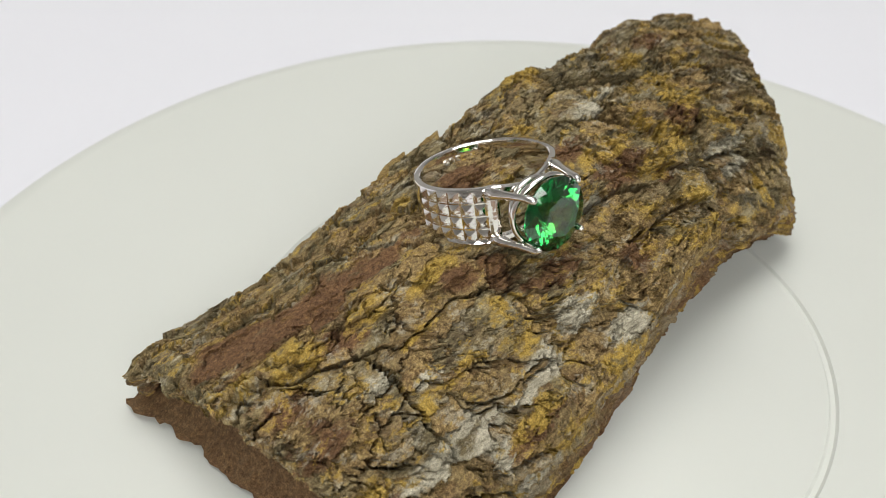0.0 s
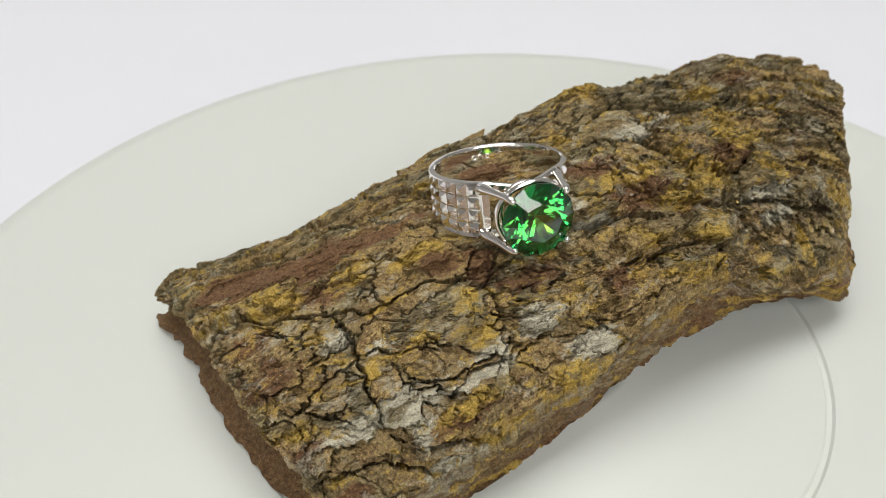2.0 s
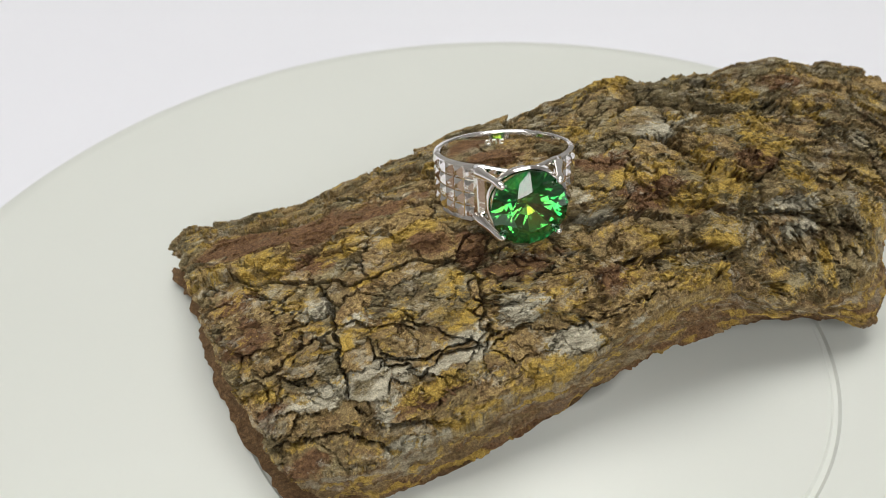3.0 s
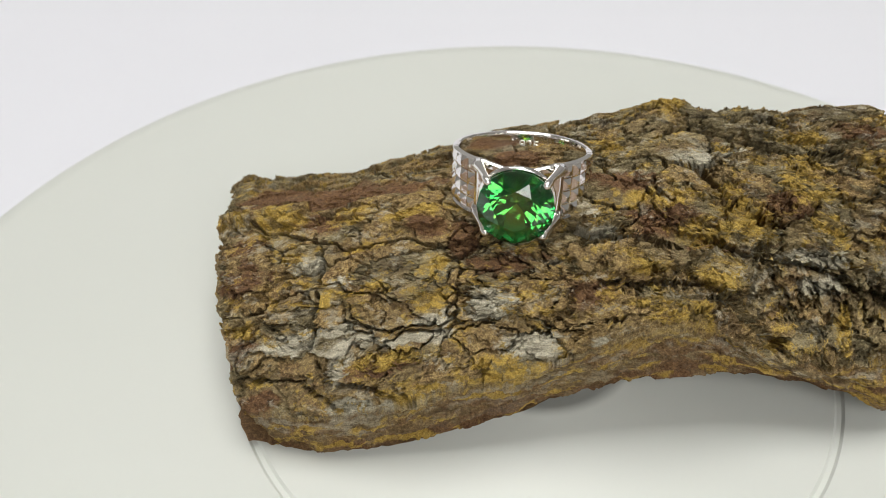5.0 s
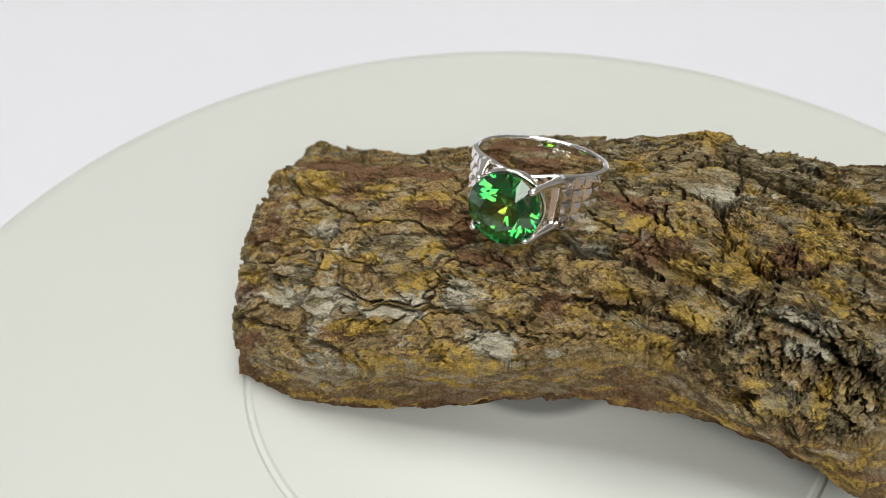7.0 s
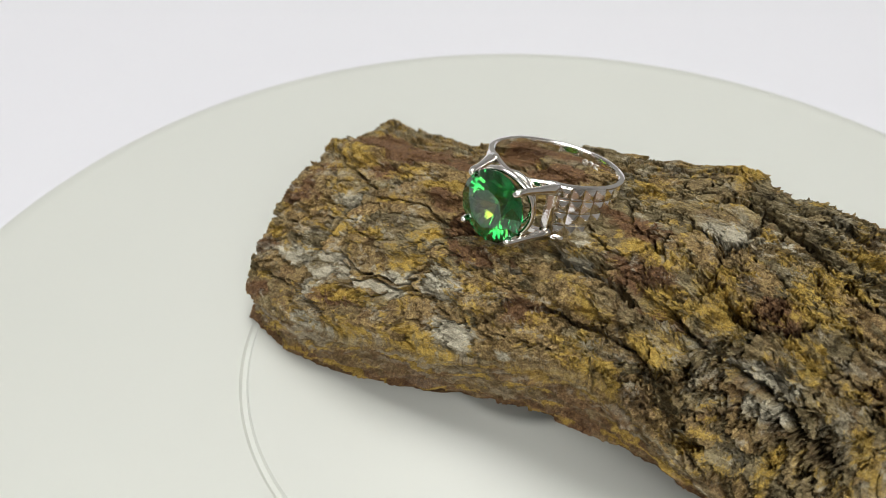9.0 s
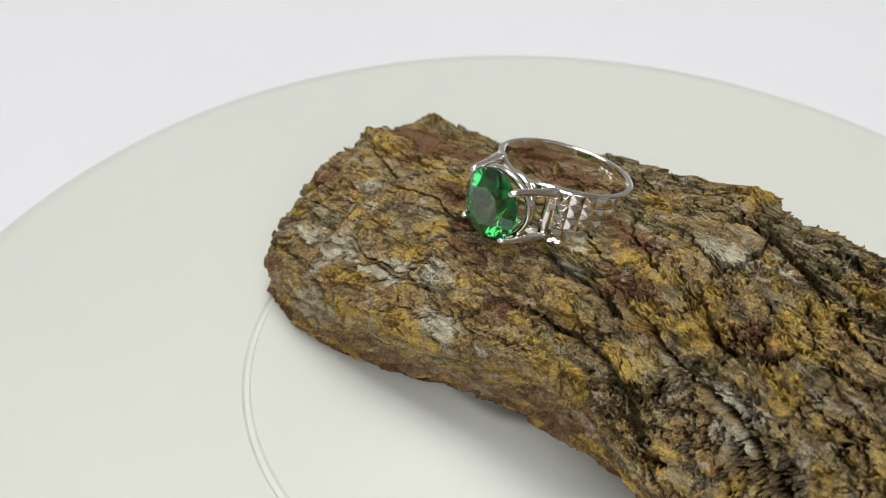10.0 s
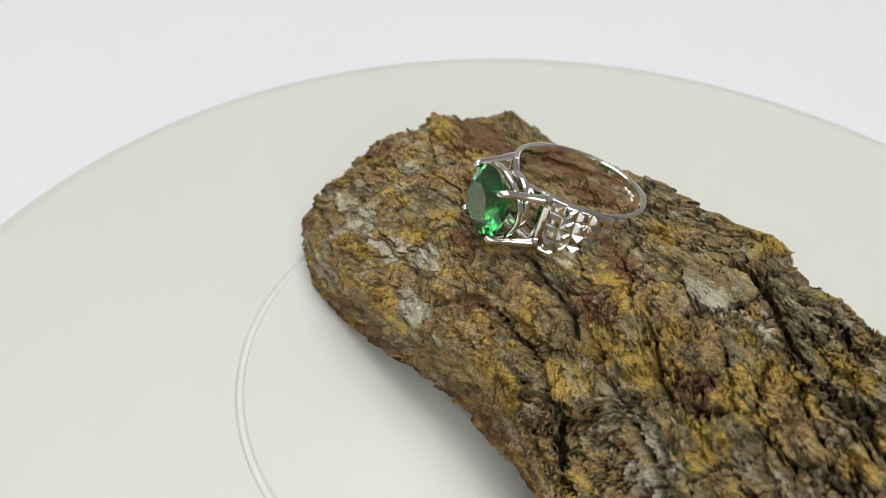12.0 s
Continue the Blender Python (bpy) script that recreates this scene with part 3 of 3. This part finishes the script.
    for k in range(n + 1):
        t = k / n
        ring = rim + (even - rim) * min(1, 3 * t)
        deep = np.full(len(rim), t * 0.35)
        wob = layers(s + 0.03 * deep, deep, 0.22, 0.05, 200, 4)
        x = wob * 6 + 0.4 * layers(s, deep, 0.03, 0.02, 207, 3)
        wob = 0.4 * wob + 0.6 * (np.floor(x) + step(x - np.floor(x), 0.6, 1.0)) / 6
        ring[:, :2] += out * ((0.15 * (wob - 0.5) + 0.035 * (layers(s, deep, 0.06, 0.014, 220, 4, 0.7) - 0.5)) * min(1, t * 4) + spread * t ** 0.8)[:, None]
        ring[:, 2] += (low - ring[:, 2]) * t
        rings.append(ring)
        keep = (1 - t) ** 7
        red = 0.08 + 0.42 * t + 0.5 * step(layers(s, deep, 0.4, 0.07, 309, 5, 0.7), 0.42, 0.58)
        wan = 0.8 * step(layers(s, deep, 0.35, 0.035, 321, 5, 0.7), 0.52, 0.64) * (1 - t)
        och = 0.85 * step(layers(s, deep, 0.30, 0.04, 301, 5, 0.7), 0.54, 0.62)
        greens.append(np.stack([rim_growth[:, 0] * keep + och * (1 - keep), rim_growth[:, 1] * keep + wan * (1 - keep), rim_growth[:, 2] * keep + red * (1 - keep), layers(s, deep, 0.25, 0.03, 311)], -1))
    m = len(rim)
    i = np.arange(m)
    j = (i + 1) % m
    faces = np.concatenate([np.stack([k * m + j, k * m + i, (k + 1) * m + i, (k + 1) * m + j], -1) for k in range(n)])
    fast_mesh("broken_edge", np.concatenate(rings) * S, faces, BARK, slab, np.concatenate(greens))
    # inner side, an arch clear of the disc
    ub, vb_ = u[::10, ::10], v[::10, ::10]
    a2, b2 = a[::10, ::10], b[::10, ::10]
    hug = step(np.minimum(np.minimum(a2, 1 - a2) * 4.4, np.minimum(b2, 1 - b2) * 1.9), 0.0, 0.25)
    lo = np.interp(ub, [-1.6, -1.2, -0.8, -0.4, 0, 0.4, 0.8, 1.2, 1.6, 2.0], LOW_EDGE) * (1 - b2) + -3.97 * b2
    zz = np.maximum(lo * (1 - hug) + (arch(ub, vb_) - 0.36) * hug, -3.99) + 0.03 * (layers(ub, vb_, 0.3, 0.05, 401) - 0.5)
    p, q = ub.shape
    di = np.arange(p * q).reshape(p, q)
    dq = np.stack([di[:-1, :-1], di[:-1, 1:], di[1:, 1:], di[1:, :-1]], -1).reshape(-1, 4)
    g = np.zeros((p * q, 4))
    g[:, 2], g[:, 3] = 0.85, 0.4
    fast_mesh("inner_side", np.stack([ub, vb_, zz + 4.02], -1).reshape(-1, 3) * S, dq, BARK, slab, g)
    build_splinters(slab)
    return slab


def build_splinters(slab):
    """Two slivers that stand off the back edge."""
    for cu, cv, cz, length, turn in ((-0.17, 1.0, -3.19, 0.24, 0.05), (0.08, 0.95, -3.12, 0.22, 0.08)):
        un, vn_ = np.meshgrid(np.linspace(-1, 1, 40), np.linspace(-1, 1, 16), indexing="ij")
        rim_ = 0.06 * (1 - 0.45 * np.abs(un)) * (1 + 0.6 * (layers(un, un, 0.3, 9, 501) - 0.5))
        du, dv = un * length / 2 + 0.03 * vn_, vn_ * rim_
        for up in (1, -1):
            h = up * 0.02 * np.sqrt(np.clip(1 - vn_ ** 2, 0, 1)) + 0.012 * (layers(un, vn_, 0.5, 0.3, 505, 3) - 0.5)
            verts = np.stack([cu + du * math.cos(turn) - dv * math.sin(turn), cv + du * math.sin(turn) + dv * math.cos(turn), cz + h + 0.03 * un + 4.02], -1)
            di = np.arange(640).reshape(40, 16)
            dq = np.stack([di[:-1, :-1], di[1:, :-1], di[1:, 1:], di[:-1, 1:]], -1).reshape(-1, 4)
            if up > 0:
                pv, pq = verts.reshape(-1, 3), dq
            else:
                pv, pq = np.concatenate([pv, verts.reshape(-1, 3)]), np.concatenate([pq, dq[:, ::-1] + 640])
        g = np.zeros((1280, 4))
        g[:, 0], g[:, 2], g[:, 3] = 0.25, 0.3, 0.5
        fast_mesh("splinter", pv * S, pq, BARK, slab, g)


# ---- ring ----
MM = 0.001


def band_half(psi):
    """Half the band's breadth at an angle from the stone, in millimetres."""
    return float(np.interp(abs(psi), [0, 30, 60, 100, 140, 180], [4.5, 4.75, 4.5, 3.75, 3.15, 2.95]))


def band_low(psi):
    """The lower side, which stays broad further round."""
    return float(np.interp(abs(psi), [0, 30, 60, 100, 140, 180], [4.5, 4.75, 4.85, 4.7, 4.1, 3.7]))


INNER, OUTER = 10.05, 11.3


def field(psi):
    """Radius of the cut-back ground between the studs."""
    return OUTER - 0.50 * float(np.interp(abs(psi), [34, 70, 96, 112], [1, 0.95, 0.55, 0]))


def on_ring(psi, r, z):
    return (MM * r * math.sin(radians(psi)), -MM * r * math.cos(radians(psi)), MM * z)


def sweep(name, angles, section, parent, label=""):
    """A bar bent round the ring; section(psi) gives its outline as (radius, height)."""
    bm = bmesh.new()
    loops = [[bm.verts.new(on_ring(psi, r, z)) for r, z in section(psi)] for psi in angles]
    n = len(loops[0])
    for a, b in zip(loops, loops[1:]):
        for k in range(n):
            bm.faces.new((a[k], a[(k + 1) % n], b[(k + 1) % n], b[k]))
    bm.faces.new(loops[0][::-1])
    bm.faces.new(loops[-1])
    bmesh.ops.recalc_face_normals(bm, faces=bm.faces)
    ob = part(name, bm, SILVER, parent, label, True)
    ob.data.set_sharp_from_angle(angle=radians(32))
    return ob


def build_band(parent):
    def section(psi):
        psi = psi if psi <= 180 else psi - 360
        f, out = field(psi), []
        for sign, hz in ((1, band_half(psi)), (-1, band_low(psi))):
            half = [(INNER + 0.02, 0.45 * hz), (INNER + 0.06, 0.80 * hz), (INNER + 0.16, hz - 0.18), (INNER + 0.36, hz), (OUTER - 0.42, hz), (OUTER - 0.10, hz - 0.14), (OUTER - 0.02, hz - 0.34), (f, hz - 0.42 - 0.5 * (OUTER - f)), (f, 0.4 * hz)]
            out += [(r, sign * z) for r, z in half[::sign]]
        return out
    return sweep("band", np.linspace(34, 326, 220), section, parent, "polished silver hoop, broad at the shoulders")


def build_studs(band):
    """Columns of small pyramids cut into both shoulders, shallower towards the back."""
    edges = np.linspace(37.2, 103, 7)
    for sign in (-1, 1):
        for c0, c1 in zip(edges, edges[1:]):
            for row in range(4):
                bm = bmesh.new()
                mid = (c0 + c1) / 2
                low, high = [], []
                for psi, f in ((c0 + 0.1, row), (c1 - 0.1, row), (c1 - 0.1, row + 1), (c0 + 0.1, row + 1)):
                    z0, z1 = 0.42 - band_low(psi), band_half(psi) - 0.42
                    zz, zc = z0 + (z1 - z0) * f / 4, z0 + (z1 - z0) * (row + 0.5) / 4
                    low.append(bm.verts.new(on_ring(sign * psi, field(psi) - 0.03, zz)))
                    high.append(bm.verts.new(on_ring(sign * (mid + (psi - mid) * 0.22), field(mid) + 1.05 * (OUTER - field(mid)) + 0.06, zc + (zz - zc) * 0.30)))
                bm.faces.new(low)
                bm.faces.new(high)
                for i in range(4):
                    bm.faces.new((low[i], low[(i + 1) % 4], high[(i + 1) % 4], high[i]))
                bmesh.ops.recalc_face_normals(bm, faces=bm.faces)
                bmesh.ops.bevel(bm, geom=list(bm.edges), offset=0.00007, segments=2, affect="EDGES")
                part("stud", bm, SILVER, band)


def build_head(parent):
    """Rails across the open front, the shoulders' plain ends, the round gallery behind the stone, four prongs and the stone."""
    for sign in (-1, 1):
        def rail(psi, sign=sign):
            c = math.cos(radians(psi * 90 / 36)) ** 2
            top, thick = 4.75 - 0.75 * c, 1.25 - 0.35 * c
            r0, r1 = INNER + 0.05, OUTER - 0.25 - 0.1 * c
            pts = [(r0, top - thick + 0.25), (r0, top - 0.2), (r0 + 0.22, top), (r1 - 0.25, top), (r1, top - 0.22), (r1, top - thick + 0.2), (r1 - 0.2, top - thick), (r0 + 0.2, top - thick)]
            return [(r, sign * z) for r, z in pts]
        sweep("rail", np.linspace(-35, 35, 33), rail, parent)

        def bar(psi):
            hz = band_half(psi) + 0.03
            r0, r1 = INNER + 0.03, OUTER + 0.18 - 0.05 * abs(abs(psi) - 33.5)
            half = [(r0, 0.5 * hz), (r0 + 0.1, hz - 0.2), (r0 + 0.3, hz), (r1 - 0.35, hz), (r1 - 0.06, hz - 0.25), (r1, 0.6 * hz)]
            return half + [(r, -z) for r, z in half[::-1]]
        sweep("shoulder", [sign * p for p in np.linspace(28.5, 36.8, 9)], bar, parent, "plain polished end of the shoulder")
    for ring_r, at, thick in ((5.55, -13.6, 0.42), (4.25, -11.1, 0.5)):
        bm = bmesh.new()
        for k in range(64):
            for m in range(10):
                ang, sec = 2 * math.pi * k / 64, 2 * math.pi * m / 10
                r = ring_r + thick * math.cos(sec)
                bm.verts.new((MM * r * math.cos(ang), MM * (at + 0.7 * math.cos(2 * ang) * (ring_r > 5) + 1.3 * thick * math.sin(sec)), MM * r * math.sin(ang)))
        bm.verts.ensure_lookup_table()
        for k in range(64):
            for m in range(10):
                bm.faces.new([bm.verts[i] for i in (k * 10 + m, ((k + 1) % 64) * 10 + m, ((k + 1) % 64) * 10 + (m + 1) % 10, k * 10 + (m + 1) % 10)])
        bmesh.ops.recalc_face_normals(bm, faces=bm.faces)
        part("gallery", bm, SILVER, parent, "round silver gallery behind the stone", True)
    for sx in (-1, 1):
        for sz in (-1, 1):
            bm = bmesh.new()
            path = [(6.3, -9.0, 3.75), (6.05, -10.2, 3.9), (5.6, -11.8, 4.0), (5.1, -13.5, 4.1), (4.75, -15.0, 4.2), (4.55, -15.9, 4.2), (4.3, -16.45, 4.05), (4.05, -16.75, 3.85), (3.95, -16.82, 3.77)]
            rad = [1.05, 0.88, 0.66, 0.58, 0.56, 0.60, 0.58, 0.45, 0.22]
            tube(bm, [(sx * MM * x, MM * y, sz * MM * z) for x, y, z in path], [MM * r for r in rad], 16)
            bmesh.ops.recalc_face_normals(bm, faces=bm.faces)
            part("prong", bm, SILVER, parent, smooth=True)
    bm = bmesh.new()
    rings = [(16, 0, 5.8, -15.70), (16, 0, 5.8, -15.92), (8, 0.5, 4.60, -16.74), (8, 0, 3.15, -17.50), (8, 0, 1.7, -11.85)]
    for count, shift, r, y in rings:
        for k in range(count):
            ang = 2 * math.pi * (k + shift) / count
            bm.verts.new((MM * r * math.cos(ang), MM * y, MM * r * math.sin(ang)))
    bm.verts.new((0, MM * -10.65, 0))
    bmesh.ops.convex_hull(bm, input=bm.verts)
    bmesh.ops.dissolve_limit(bm, angle_limit=radians(1), verts=bm.verts, edges=bm.edges)
    bmesh.ops.recalc_face_normals(bm, faces=bm.faces)
    part("gemstone", bm, STONE, parent, "round faceted deep green gemstone")


def build_hallmark(parent):
    curve = bpy.data.curves.new("hallmark", "FONT")
    curve.body, curve.size, curve.extrude, curve.align_x, curve.align_y = "925", 0.0023, 0.00016, "CENTER", "CENTER"
    temp = bpy.data.objects.new("hallmark", curve)
    mesh = bpy.data.meshes.new_from_object(temp)
    bpy.data.objects.remove(temp)
    mesh.materials.clear()
    mesh.materials.append(FROSTED)
    for vert in mesh.vertices:
        x, y, z = vert.co
        r = MM * (INNER - 0.06) - z
        vert.co = (r * math.sin((x + 0.0008) / r), r * math.cos((x + 0.0008) / r), y + 0.0007)
    ob = new("hallmark", mesh)
    ob.parent = parent
    tagged(ob, label="small stamped silver number on the inner side")


RING_BASE = pose(-0.0072, 0.0045, 0.0474, -13.0, 0, 36.2)


def build_ring():
    ring = tagged(new("ring"), "silver ring with round green gemstone resting on bark", "ring")
    band = build_band(ring)
    build_studs(band)
    build_head(ring)
    build_hallmark(ring)
    return ring


def build_lamps():
    x, y, z, sx, sy = -0.10, 0.30, 1.56, 0.61, 0.46
    lamp = tagged(new("ceiling_lamp"), "flat white ceiling lamp panel, lit", "lamp")
    lamp.location = (x, y, z)
    part("housing", box(bmesh.new(), -sx, sx, -sy, sy, 0.01, 1.75 - z, 0.004), WALL, lamp)
    part("diffuser", box(bmesh.new(), -sx + 0.01, sx - 0.01, -sy + 0.01, sy - 0.01, -0.004, 0.0095), LAMP, lamp)
    # softbox and stand are an added, unseen body for the front fill light
    stand = tagged(new("added_fill_lamp"), "unseen white softbox on a dark stand, added to fill the front with light", "lamp")
    head = part("housing", box(bmesh.new(), -0.51, 0.51, -0.36, 0.36, 0.01, 0.06, 0.004), WALL, stand)
    glow = part("diffuser", box(bmesh.new(), -0.50, 0.50, -0.35, 0.35, -0.004, 0.0095), LAMP, stand)
    for ob in (head, glow):
        ob.matrix_basis = FILL
    at = FILL @ Vector((0, 0, 0.07))
    part("pole", tube(bmesh.new(), [(at.x, at.y, -0.74), (at.x, at.y, at.z)], (0.014, 0.012)), WOOD, stand, smooth=True)
    foot = part("base", revolve([(0, 0), (0.16, 0), (0.16, 0.01), (0.02, 0.03), (0, 0.03)], 48), WOOD, stand)
    foot.location = (at.x, at.y, -0.75)


build_room()
build_lamps()
disc = build_turntable()
bark = build_bark()
ring = build_ring()


def motions():
    times = [k * 0.5 for k in range(25)]
    walk(disc, [(t, pose(0, 0, 0, 0, 0, SPEED * t)) for t in times])
    walk(bark, [(t, pose(0, 0, TOP, 0, 0, SPEED * t + 43)) for t in times])
    walk(ring, [(t, pose(0, 0, 0, 0, 0, SPEED * t) @ RING_BASE) for t in times])


motions()
